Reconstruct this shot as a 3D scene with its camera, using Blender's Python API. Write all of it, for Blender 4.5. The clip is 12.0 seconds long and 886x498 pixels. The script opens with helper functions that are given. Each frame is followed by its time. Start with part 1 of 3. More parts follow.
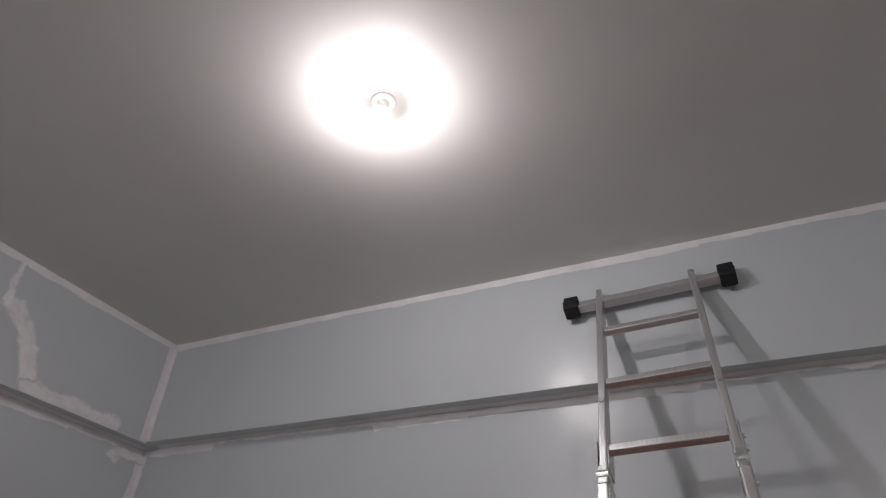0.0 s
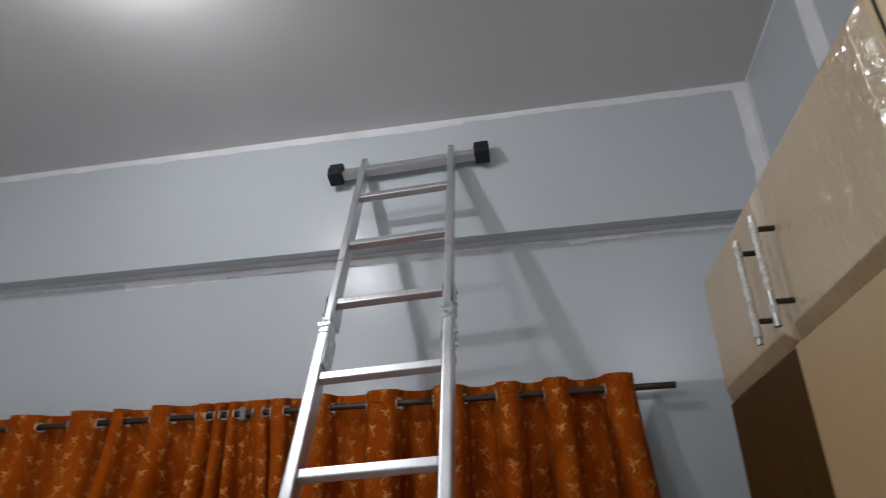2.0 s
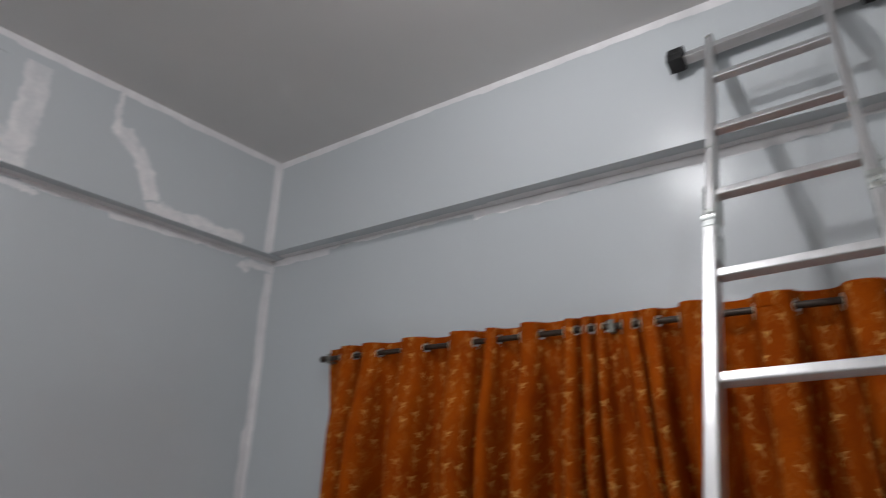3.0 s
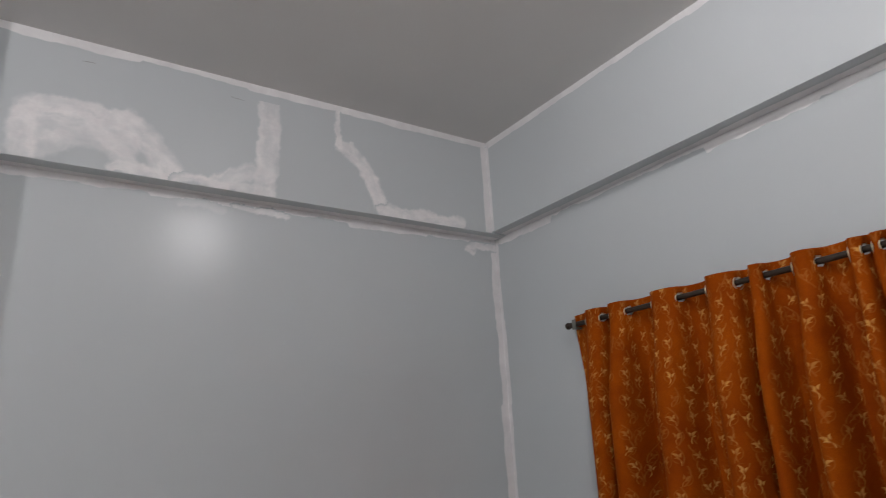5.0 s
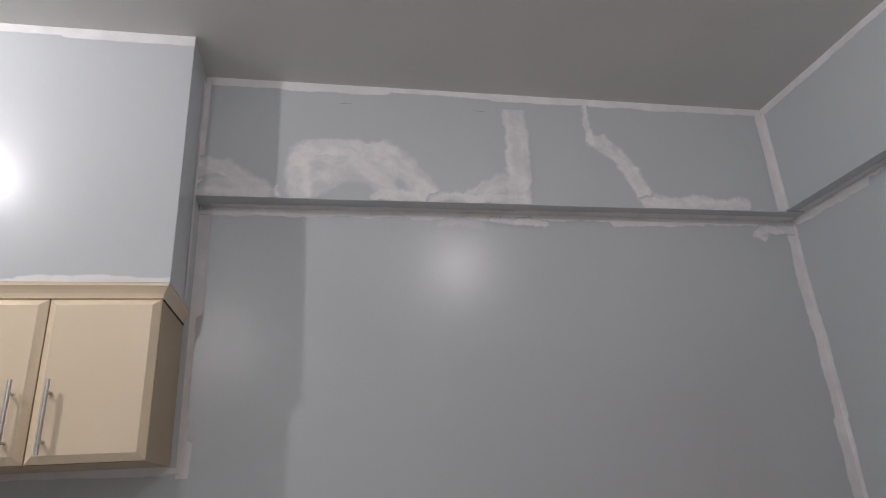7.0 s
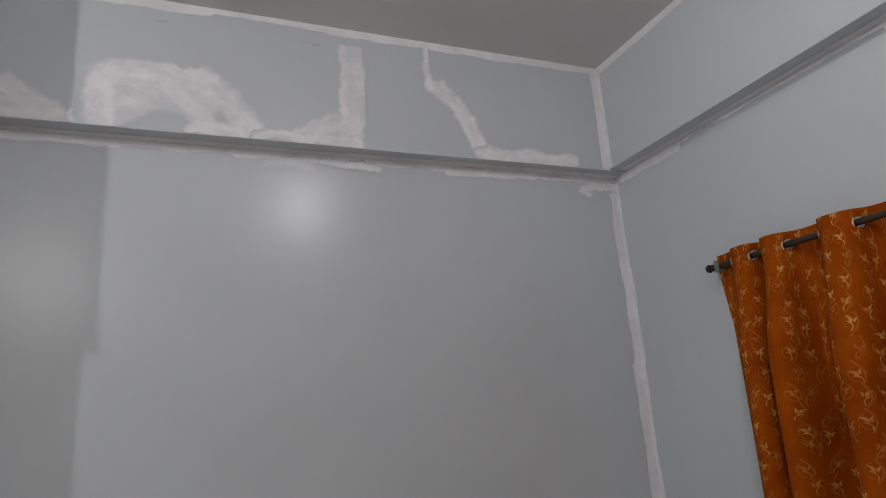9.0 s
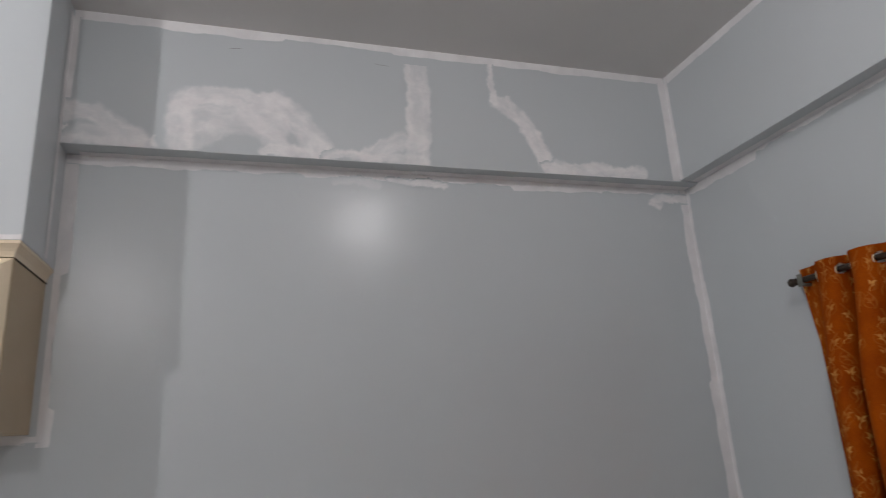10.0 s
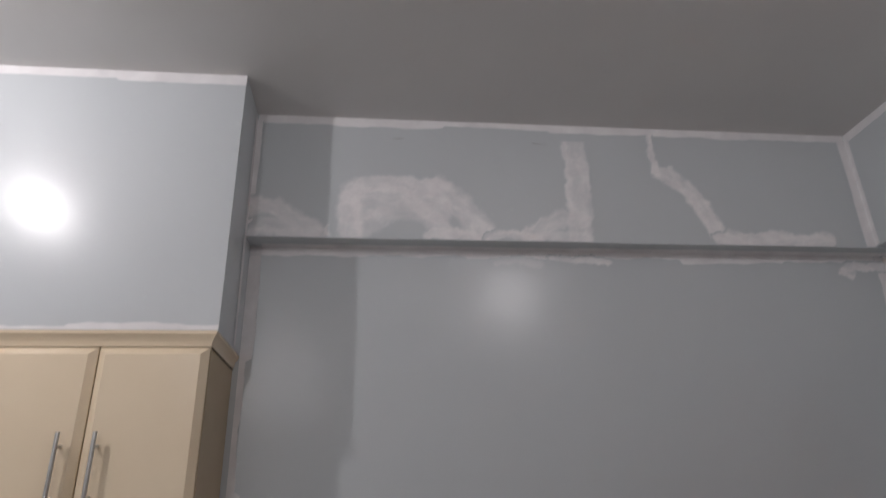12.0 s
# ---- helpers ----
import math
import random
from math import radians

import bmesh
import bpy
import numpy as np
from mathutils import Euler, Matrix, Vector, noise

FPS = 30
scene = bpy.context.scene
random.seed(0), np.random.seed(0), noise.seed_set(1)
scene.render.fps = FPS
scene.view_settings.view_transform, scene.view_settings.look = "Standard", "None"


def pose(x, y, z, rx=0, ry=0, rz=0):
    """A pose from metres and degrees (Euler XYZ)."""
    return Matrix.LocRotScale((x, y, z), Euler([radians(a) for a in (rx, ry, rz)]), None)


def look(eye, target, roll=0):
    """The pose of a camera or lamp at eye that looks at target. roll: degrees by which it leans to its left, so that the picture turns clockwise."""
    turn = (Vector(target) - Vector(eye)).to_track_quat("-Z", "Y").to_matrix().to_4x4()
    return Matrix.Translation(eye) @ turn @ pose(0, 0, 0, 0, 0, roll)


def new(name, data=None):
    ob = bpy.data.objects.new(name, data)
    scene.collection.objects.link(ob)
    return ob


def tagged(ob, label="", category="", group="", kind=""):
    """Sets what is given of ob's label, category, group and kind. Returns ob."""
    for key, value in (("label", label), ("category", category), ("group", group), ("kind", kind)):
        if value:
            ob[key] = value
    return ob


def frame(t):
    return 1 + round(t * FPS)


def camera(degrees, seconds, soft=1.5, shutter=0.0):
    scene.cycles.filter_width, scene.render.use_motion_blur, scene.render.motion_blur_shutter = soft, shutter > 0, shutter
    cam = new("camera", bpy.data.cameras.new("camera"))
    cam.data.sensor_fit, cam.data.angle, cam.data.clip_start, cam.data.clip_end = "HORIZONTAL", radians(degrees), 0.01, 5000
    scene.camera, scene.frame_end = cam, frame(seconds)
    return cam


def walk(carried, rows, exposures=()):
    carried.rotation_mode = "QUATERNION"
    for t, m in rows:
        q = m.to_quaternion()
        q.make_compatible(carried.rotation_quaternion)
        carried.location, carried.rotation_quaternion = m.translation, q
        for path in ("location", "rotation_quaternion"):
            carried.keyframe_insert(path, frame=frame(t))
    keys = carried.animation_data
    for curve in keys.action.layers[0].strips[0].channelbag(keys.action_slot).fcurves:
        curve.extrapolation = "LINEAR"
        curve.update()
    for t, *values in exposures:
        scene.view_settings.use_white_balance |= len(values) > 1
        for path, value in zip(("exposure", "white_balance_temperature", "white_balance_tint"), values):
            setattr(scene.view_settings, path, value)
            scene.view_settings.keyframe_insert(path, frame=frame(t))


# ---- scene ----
cam = camera(69.5, 12.0, soft=0.95, shutter=0.4)

PATH = [
    (0, (2.632, -2.135, 1.543), (1.888, -0.678, 2.694), 3.4),
    (0.5, (2.691, -2.117, 1.55), (1.909, -0.71, 2.736), 2.5),
    (1, (2.734, -2.107, 1.546), (2.198, -0.506, 2.618), 1.4),
    (1.5, (2.821, -2.025, 1.484), (2.611, -0.279, 2.435), 0.8),
    (2, (2.869, -2.006, 1.47), (2.561, -0.228, 2.333), -1.3),
    (2.5, (2.771, -1.965, 1.46), (2.05, -0.295, 2.29), -1.2),
    (3, (2.628, -1.938, 1.439), (1.475, -0.445, 2.102), 2.2),
    (3.5, (2.59, -1.941, 1.432), (1.182, -0.691, 2.105), -0.3),
    (5.5, (2.394, -2.029, 1.435), (0.722, -1.074, 1.977), -4.3),
    (6, (2.269, -2.032, 1.458), (0.477, -1.393, 2.074), -4.8),
    (6.5, (2.249, -2.016, 1.411), (0.415, -1.653, 2.12), -3.2),
    (8.5, (2.262, -1.883, 1.443), (0.419, -1.338, 1.995), -3.6),
    (9, (2.253, -1.815, 1.454), (0.467, -1.062, 1.949), -4.3),
    (9.5, (2.255, -1.792, 1.448), (0.463, -1.07, 1.969), -4.2),
    (10, (2.238, -1.852, 1.47), (0.405, -1.268, 2.016), -3.6),
    (10.5, (2.256, -1.914, 1.462), (0.393, -1.469, 2.038), -2.7),
    (11, (2.209, -1.95, 1.485), (0.315, -1.682, 2.07), -1.1),
    (11.5, (2.162, -1.994, 1.501), (0.26, -1.833, 2.097), -0.3),
    (12, (2.173, -1.994, 1.534), (0.337, -1.788, 2.3), -1.5),
]
# seconds, stops, kelvin, tint
EXPOSURES = [(0, -0.17, 6650, 14), (1.0, -0.16, 6600, 14), (1.5, 0.06, 6350, 9), (2.0, 0.26, 6150, 8), (2.5, 0.29, 6200, 8), (3.5, 0.39, 6450, 10),
             (5.5, 0.46, 6550, 10), (6.5, 0.28, 6550, 12), (8.5, 0.33, 6500, 12), (9.5, 0.41, 6550, 9), (10.5, 0.31, 6500, 12), (11.5, 0.11, 6550, 13), (12, 0.04, 6550, 13)]
walk(cam, [(t, look(eye, target, roll)) for t, eye, target, roll in PATH], EXPOSURES)

# ---- world and lights ----
world = bpy.data.worlds.new("night")
world.use_nodes = True
scene.world = world
world.node_tree.nodes["Background"].inputs[0].default_value = (0.5, 0.6, 0.8, 1)
world.node_tree.nodes["Background"].inputs[1].default_value = 0.02
BULB_WATTS = (16.5, 33.0, 21.5)      # the bulb over the ladder, the one behind, the one on the wall
# place on the ceiling, lean of the holder about x and y, how far it hangs below its rose
BULBS = ((1.850, -1.052, -4, 2, 0.000), (1.12, -3.54, 0, 0, 0.034))
WALL_BULB = (3.70, -2.95, 2.80)      # a third bulb on the east wall

H = 3.0          # ceiling
BEAM = 2.483     # underside of the north beam
BEAM_W = 2.476   # underside of the west beam
REC = 0.09       # beams stand out from the walls by this much
EAST, SOUTH = 3.69, -4.7


# ---- node helper ----
class Nodes:
    """Small expressions for node trees."""
    def __init__(self, name):
        self.mat = bpy.data.materials.new(name)
        self.mat.use_nodes = True
        self.tree = self.mat.node_tree
        self.bsdf = self.tree.nodes["Principled BSDF"]
        self.out = self.tree.nodes["Material Output"]

    def link(self, a, b):
        if isinstance(a, (int, float, tuple)):
            b.default_value = a
        else:
            self.tree.links.new(a, b)

    def node(self, kind, out=0, props=None, **ins):
        n = self.tree.nodes.new(kind)
        for k, v in (props or {}).items():
            setattr(n, k, v)
        for k, v in ins.items():
            key = int(k[1:]) if k[0] == "i" and k[1:].isdigit() else k.replace("_", " ")
            self.link(v, n.inputs[key])
        return n.outputs[out]

    def math(self, op, a, b=0.0, c=0.0):
        return self.node("ShaderNodeMath", props={"operation": op}, i0=a, i1=b, i2=c)

    def noise(self, scale, detail=4.0, rough=0.55, vec=None, dist=0.0):
        n = self.tree.nodes.new("ShaderNodeTexNoise")
        n.inputs["Scale"].default_value, n.inputs["Detail"].default_value = scale, detail
        n.inputs["Roughness"].default_value, n.inputs["Distortion"].default_value = rough, dist
        self.link(vec if vec is not None else self.pos(), n.inputs["Vector"])
        return n.outputs["Fac"]

    def pos(self):
        return self.node("ShaderNodeNewGeometry", "Position")

    def remap(self, v, a, b, c=0.0, d=1.0):
        n = self.tree.nodes.new("ShaderNodeMapRange")
        for i, x in enumerate((v, a, b, c, d)):
            self.link(x, n.inputs[i])
        return n.outputs[0]

    def mix(self, fac, a, b):
        n = self.tree.nodes.new("ShaderNodeMix")
        n.data_type = "RGBA"
        self.link(fac, n.inputs[0])
        self.link(a, n.inputs[6])
        self.link(b, n.inputs[7])
        return n.outputs[2]

    def bump(self, h, strength, dist=0.002, normal=None):
        n = self.tree.nodes.new("ShaderNodeBump")
        n.inputs["Strength"].default_value, n.inputs["Distance"].default_value = strength, dist
        self.link(h, n.inputs["Height"])
        if normal is not None:
            self.link(normal, n.inputs["Normal"])
        return n.outputs[0]

    def done(self, colour, rough=0.5, metal=0.0, normal=None, **more):
        self.link(colour, self.bsdf.inputs["Base Color"])
        self.link(rough, self.bsdf.inputs["Roughness"])
        self.link(metal, self.bsdf.inputs["Metallic"])
        if normal is not None:
            self.link(normal, self.bsdf.inputs["Normal"])
        for k, v in more.items():
            self.link(v, self.bsdf.inputs[k.replace("_", " ")])
        return self.mat


def c(r, g, b):
    return (r, g, b, 1.0)


# ---- materials ----
WALL_ROUGH = 0.275


def wall_colour(m):
    big = m.noise(0.8, 2)
    return m.mix(m.remap(big, 0.2, 0.8), c(0.515, 0.545, 0.562), c(0.555, 0.582, 0.597))


def wall_relief(m):
    n = m.bump(m.noise(170, 3, 0.6), 0.16, 0.0012)
    n = m.bump(m.noise(28, 3, 0.6), 0.05, 0.004, n)
    return m.bump(m.noise(3, 1), 0.06, 0.02, n)


def wall_paint():
    m = Nodes("pale_blue_grey_wall_paint")
    return m.done(wall_colour(m), WALL_ROUGH, 0.0, wall_relief(m), Specular_IOR_Level=0.42)


def ceiling_paint():
    m = Nodes("matt_white_ceiling_paint")
    col = m.mix(m.remap(m.noise(0.9, 4), 0.3, 0.7), c(0.63, 0.614, 0.602), c(0.695, 0.68, 0.665))
    n = m.bump(m.noise(120, 4, 0.65), 0.16, 0.002)
    n = m.bump(m.noise(5, 2), 0.12, 0.012, n)
    return m.done(col, 0.46, 0.0, n, Specular_IOR_Level=0.5)


def worn_edge(m, spread):
    """How far a coat covers the paint: it thins out raggedly towards its rim, by its own thickness."""
    depth = m.node("ShaderNodeAttribute", "Fac", props={"attribute_name": "coat"})
    f = m.math("ADD", depth, m.math("MULTIPLY_ADD", m.noise(20, 5, 0.65, dist=0.8), spread, -0.5 * spread))
    return m.remap(f, 0.10, 0.75)


def coat_over_paint(m, cover, col, rough):
    r = m.remap(cover, 0, 1, WALL_ROUGH, rough)
    return m.done(m.mix(cover, wall_colour(m), col), r, 0.0, wall_relief(m), Specular_IOR_Level=0.4)


def primer():
    m = Nodes("white_primer_strip")
    st = m.noise(7, 3, 0.6, dist=0.6)
    col = m.mix(m.remap(st, 0.3, 0.72), c(0.72, 0.705, 0.715), c(0.84, 0.825, 0.83))
    return coat_over_paint(m, worn_edge(m, 0.7), col, 0.55)


def putty():
    """Wiped filler: as white as its coat is thick, with the paint showing through thin swipes."""
    m = Nodes("thin_white_wall_putty")
    depth = m.node("ShaderNodeAttribute", "Fac", props={"attribute_name": "coat"})
    v = m.node("ShaderNodeMapping", Vector=m.pos(), Scale=(1.0, 1.0, 1.6))
    grain = m.math("MULTIPLY_ADD", m.noise(45, 5, 0.65, v, 0.6), 0.5, 0.75)
    cover = m.math("MINIMUM", m.math("MULTIPLY", depth, grain), 1.0)
    col = m.mix(m.remap(m.noise(11, 4, 0.6, v, 1.0), 0.35, 0.65), c(0.77, 0.745, 0.755), c(0.86, 0.84, 0.84))
    return coat_over_paint(m, cover, col, 0.5)


def laminate():
    m = Nodes("cream_satin_laminate")
    col = m.mix(m.remap(m.noise(2.4, 3), 0.3, 0.7), c(0.75, 0.615, 0.44), c(0.79, 0.66, 0.485))
    return m.done(col, 0.27, 0.0, m.bump(m.noise(90, 2), 0.03, 0.001))


def tan_laminate():
    m = Nodes("tan_satin_laminate")
    col = m.mix(m.remap(m.noise(2.0, 3), 0.3, 0.7), c(0.48, 0.33, 0.165), c(0.55, 0.39, 0.205))
    col = m.mix(m.remap(m.noise(26, 5, 0.7), 0.6, 0.8, 0, 0.3), col, c(0.42, 0.28, 0.13))
    return m.done(col, m.remap(m.noise(11, 4), 0.3, 0.7, 0.3, 0.42), 0.0, m.bump(m.noise(140, 2), 0.04, 0.001))


def olive_board():
    m = Nodes("olive_brown_laminate")
    g = m.node("ShaderNodeMapping", Vector=m.pos(), Scale=(14.0, 14.0, 0.8))
    col = m.mix(m.remap(m.noise(3, 6, 0.65, g), 0.3, 0.7), c(0.22, 0.145, 0.055), c(0.29, 0.195, 0.085))
    return m.done(col, 0.45, 0.0, m.bump(m.noise(6, 6, 0.6, g), 0.06, 0.001), Specular_IOR_Level=0.25)


def laminate_edge():
    m = Nodes("tan_profile_edge")
    col = m.mix(m.remap(m.noise(12, 4), 0.3, 0.7), c(0.55, 0.42, 0.24), c(0.62, 0.48, 0.29))
    return m.done(col, 0.3, 0.0, m.bump(m.noise(90, 2), 0.05, 0.001))


def brown_board():
    m = Nodes("dark_brown_laminate")
    g = m.node("ShaderNodeMapping", Vector=m.pos(), Scale=(14.0, 14.0, 0.8))
    col = m.mix(m.remap(m.noise(3, 6, 0.65, g), 0.3, 0.7), c(0.050, 0.024, 0.004), c(0.080, 0.040, 0.008))
    return m.done(col, 0.5, 0.0, m.bump(m.noise(6, 6, 0.6, g), 0.08, 0.001), Specular_IOR_Level=0.15)


def aluminium():
    m = Nodes("extruded_aluminium")
    g = m.node("ShaderNodeMapping", Vector=m.node("ShaderNodeTexCoord", "Object"), Scale=(60.0, 60.0, 2.0))
    st = m.noise(6, 4, 0.6, g)
    col = m.mix(m.remap(st, 0.3, 0.7), c(0.66, 0.66, 0.67), c(0.80, 0.80, 0.81))
    col = m.mix(m.remap(m.noise(25, 5, 0.7), 0.62, 0.75, 0, 0.5), col, c(0.45, 0.45, 0.45))
    return m.done(col, m.remap(m.noise(14, 5), 0.3, 0.7, 0.30, 0.46), 0.92, m.bump(st, 0.06, 0.001))


def plated_steel():
    m = Nodes("zinc_plated_steel")
    col = m.mix(m.remap(m.noise(40, 5), 0.35, 0.7), c(0.58, 0.62, 0.60), c(0.80, 0.82, 0.80))
    return m.done(col, m.remap(m.noise(30, 4), 0.3, 0.7, 0.2, 0.42), 0.95)


def simple(name, a, b, scale, r0, r1, metal=0.0, bump=0.08):
    m = Nodes(name)
    col = m.mix(m.remap(m.noise(scale, 5), 0.3, 0.7), c(*a), c(*b))
    return m.done(col, m.remap(m.noise(scale * 1.7, 4), 0.3, 0.7, r0, r1), metal, m.bump(m.noise(scale * 4, 3), bump, 0.001))


def curtain_cloth():
    """Rust velvet with woven gold sprigs, laid out in the cloth's own metres."""
    m = Nodes("rust_velvet_with_gold_sprigs")
    uv = m.node("ShaderNodeUVMap", props={"uv_map": "cloth"})
    sep = m.tree.nodes.new("ShaderNodeSeparateXYZ")
    m.link(uv, sep.inputs[0])
    u, v = sep.outputs[0], sep.outputs[1]

    def ellipse(x, y, cx, cy, ang, a, b, bend):
        """1 inside a bent leaf, fading at its rim."""
        dx, dy = m.math("SUBTRACT", x, cx), m.math("SUBTRACT", y, cy)
        ca, sa = math.cos(ang), math.sin(ang)
        p = m.math("ADD", m.math("MULTIPLY", dx, ca), m.math("MULTIPLY", dy, sa))
        q = m.math("SUBTRACT", m.math("MULTIPLY", dy, ca), m.math("MULTIPLY", dx, sa))
        q = m.math("ADD", q, m.math("MULTIPLY", m.math("MULTIPLY", p, p), bend))
        pp = m.math("DIVIDE", p, a)
        width = m.math("MULTIPLY_ADD", pp, -0.45, 1.0)
        qq = m.math("DIVIDE", m.math("DIVIDE", q, b), width)
        d = m.math("ADD", m.math("MULTIPLY", pp, pp), m.math("MULTIPLY", qq, qq))
        return m.remap(d, 1.35, 0.3, 0.0, 1.0)

    total = None
    # two woven columns, each with its own repeat, leaning in turn to either side
    for (du, dv, off, flip) in ((0.118, 0.066, 0.0, 1), (0.118, 0.056, 0.052, -1)):
        cu = m.math("DIVIDE", m.math("ADD", u, off), du)
        col_id = m.math("FLOOR", cu)
        x = m.math("MULTIPLY", m.math("SUBTRACT", m.math("FRACT", cu), 0.5), du)
        cv = m.math("ADD", m.math("DIVIDE", v, dv), m.math("MULTIPLY", col_id, 0.37))
        y = m.math("MULTIPLY", m.math("SUBTRACT", m.math("FRACT", cv), 0.5), dv)
        side = m.math("MULTIPLY_ADD", m.math("MODULO", m.math("ABSOLUTE", m.math("FLOOR", cv)), 2.0), 2.0, -1.0)
        x = m.math("MULTIPLY", x, m.math("MULTIPLY", side, flip))
        cell = m.node("ShaderNodeCombineXYZ", X=col_id, Y=m.math("FLOOR", cv), Z=off)
        rnd = m.node("ShaderNodeTexWhiteNoise", "Value", Vector=cell)
        rn2 = m.node("ShaderNodeTexWhiteNoise", "Value", Vector=m.node("ShaderNodeVectorMath", props={"operation": "ADD"}, i0=cell, i1=(7.1, 3.3, 1.7)))
        x = m.math("ADD", x, m.math("MULTIPLY_ADD", rnd, 0.030, -0.015))
        y = m.math("ADD", y, m.math("MULTIPLY_ADD", rn2, 0.022, -0.011))
        turn = m.math("MULTIPLY_ADD", rn2, 0.9, -0.45)
        co, si = m.math("COSINE", turn), m.math("SINE", turn)
        x, y = (m.math("SUBTRACT", m.math("MULTIPLY", x, co), m.math("MULTIPLY", y, si)),
                m.math("ADD", m.math("MULTIPLY", x, si), m.math("MULTIPLY", y, co)))
        for args in ((0.007, 0.006, 0.85, 0.0135, 0.0048, 34), (-0.005, 0.006, 2.0, 0.0085, 0.0034, -44),
                     (0.006, -0.004, 0.35, 0.0085, 0.0028, 44), (-0.003, -0.015, 1.3, 0.014, 0.0018, 34)):
            e = m.math("MULTIPLY", ellipse(x, y, *args), m.math("MULTIPLY_ADD", rnd, 0.8, 0.18))
            total = e if total is None else m.math("MAXIMUM", total, e)
        # thin winding stalk
        wave = m.math("MULTIPLY", m.math("SINE", m.math("MULTIPLY", v, 2 * math.pi / (2 * dv))), 0.014)
        stalk = m.remap(m.math("ABSOLUTE", m.math("SUBTRACT", x, wave)), 0.0042, 0.0008, 0.0, 0.20)
        total = m.math("MAXIMUM", total, stalk)
        # a tendril that curls round the leaf
        rad = m.math("SQRT", m.math("ADD", m.math("MULTIPLY", x, x), m.math("MULTIPLY", y, y)))
        curl = m.remap(m.math("ABSOLUTE", m.math("SUBTRACT", rad, 0.022)), 0.0024, 0.0006, 0.0, 0.14)
        total = m.math("MAXIMUM", total, m.math("MULTIPLY", curl, m.remap(x, -0.004, 0.010)))
    worn = m.remap(m.noise(60, 4, 0.6), 0.36, 0.62, 0.35, 0.95)
    mask = m.math("MULTIPLY", total, worn)
    nap = m.noise(5, 5, 0.6)
    base = m.mix(m.remap(nap, 0.3, 0.7), c(0.245, 0.038, 0.0008), c(0.40, 0.080, 0.0016))
    base = m.mix(m.remap(m.noise(300, 2), 0.35, 0.7, 0, 0.35), base, c(0.18, 0.028, 0.002))
    col = m.mix(mask, base, c(0.74, 0.40, 0.10))
    weave = m.noise(500, 2)
    n = m.bump(m.math("MULTIPLY_ADD", mask, 0.6, m.math("MULTIPLY", weave, 0.25)), 0.3, 0.001)
    return m.done(col, m.remap(mask, 0, 1, 0.78, 0.45), 0.0, n, Sheen_Weight=0.008, Sheen_Roughness=0.4,
                  Sheen_Tint=c(1.0, 0.55, 0.25), Specular_IOR_Level=0.05)


def film():
    m = Nodes("clear_plastic_film")
    g = m.node("ShaderNodeMapping", Vector=m.pos(), Scale=(1.0, 1.0, 0.30))
    crease = m.bump(m.noise(28, 1, 0.5, g, 0.4), 1.0, 0.010)
    g2 = m.node("ShaderNodeMapping", Vector=m.pos(), Scale=(1.0, 1.0, 0.70))
    crease = m.bump(m.noise(75, 1, 0.4, g2, 0.3), 1.0, 0.007, crease)
    gloss = m.node("ShaderNodeBsdfGlossy", Color=c(0.95, 0.95, 0.95), Roughness=0.06, Normal=crease)
    haze = m.node("ShaderNodeBsdfDiffuse", Color=c(0.80, 0.76, 0.70))
    clear = m.node("ShaderNodeBsdfTransparent", Color=c(0.97, 0.97, 0.97))
    soft = m.node("ShaderNodeMixShader", i0=m.remap(m.noise(9, 4, 0.6, g), 0.35, 0.7, 0.01, 0.08), i1=clear, i2=haze)
    whole = m.node("ShaderNodeMixShader", i0=0.20, i1=soft, i2=gloss)
    m.tree.links.new(whole, m.out.inputs[0])
    return m.mat


def glow(name, colour, strength):
    """Frosted bulb: lets the light inside out and glows itself."""
    m = Nodes(name)
    clear = m.node("ShaderNodeBsdfTransparent")
    emit = m.node("ShaderNodeEmission", Color=c(*colour), Strength=strength)
    both = m.tree.nodes.new("ShaderNodeAddShader")
    m.tree.links.new(clear, both.inputs[0])
    m.tree.links.new(emit, both.inputs[1])
    m.tree.links.new(both.outputs[0], m.out.inputs[0])
    return m.mat


WALL, CEIL, PRIMER, PUTTY = wall_paint(), ceiling_paint(), primer(), putty()
LAM, LAM_EDGE, BROWN = laminate(), laminate_edge(), brown_board()
LAM_TAN, OLIVE = tan_laminate(), olive_board()
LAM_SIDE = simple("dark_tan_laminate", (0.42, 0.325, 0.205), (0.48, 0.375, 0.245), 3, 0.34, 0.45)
LAM_WARM = simple("warm_cream_laminate", (0.64, 0.475, 0.27), (0.695, 0.525, 0.305), 3, 0.28, 0.32, 0.0, 0.03)
ALU, STEEL = aluminium(), plated_steel()
RUBBER = simple("black_rubber", (0.006, 0.006, 0.0065), (0.012, 0.012, 0.013), 30, 0.55, 0.75, 0.0, 0.2)
ROD = simple("dark_bronze_rod", (0.045, 0.032, 0.024), (0.075, 0.055, 0.042), 25, 0.3, 0.45, 0.6)
BRASS = simple("cream_brass_eyelet", (0.62, 0.52, 0.34), (0.72, 0.62, 0.44), 60, 0.25, 0.4, 0.6)
CHROME = simple("brushed_steel", (0.50, 0.49, 0.47), (0.62, 0.61, 0.59), 50, 0.28, 0.42, 0.95)
DULL = simple("dull_grey_metal", (0.16, 0.16, 0.14), (0.24, 0.24, 0.21), 40, 0.45, 0.6, 0.4)
DARKGAP = simple("dark_joint", (0.02, 0.014, 0.008), (0.035, 0.025, 0.015), 20, 0.7, 0.9)
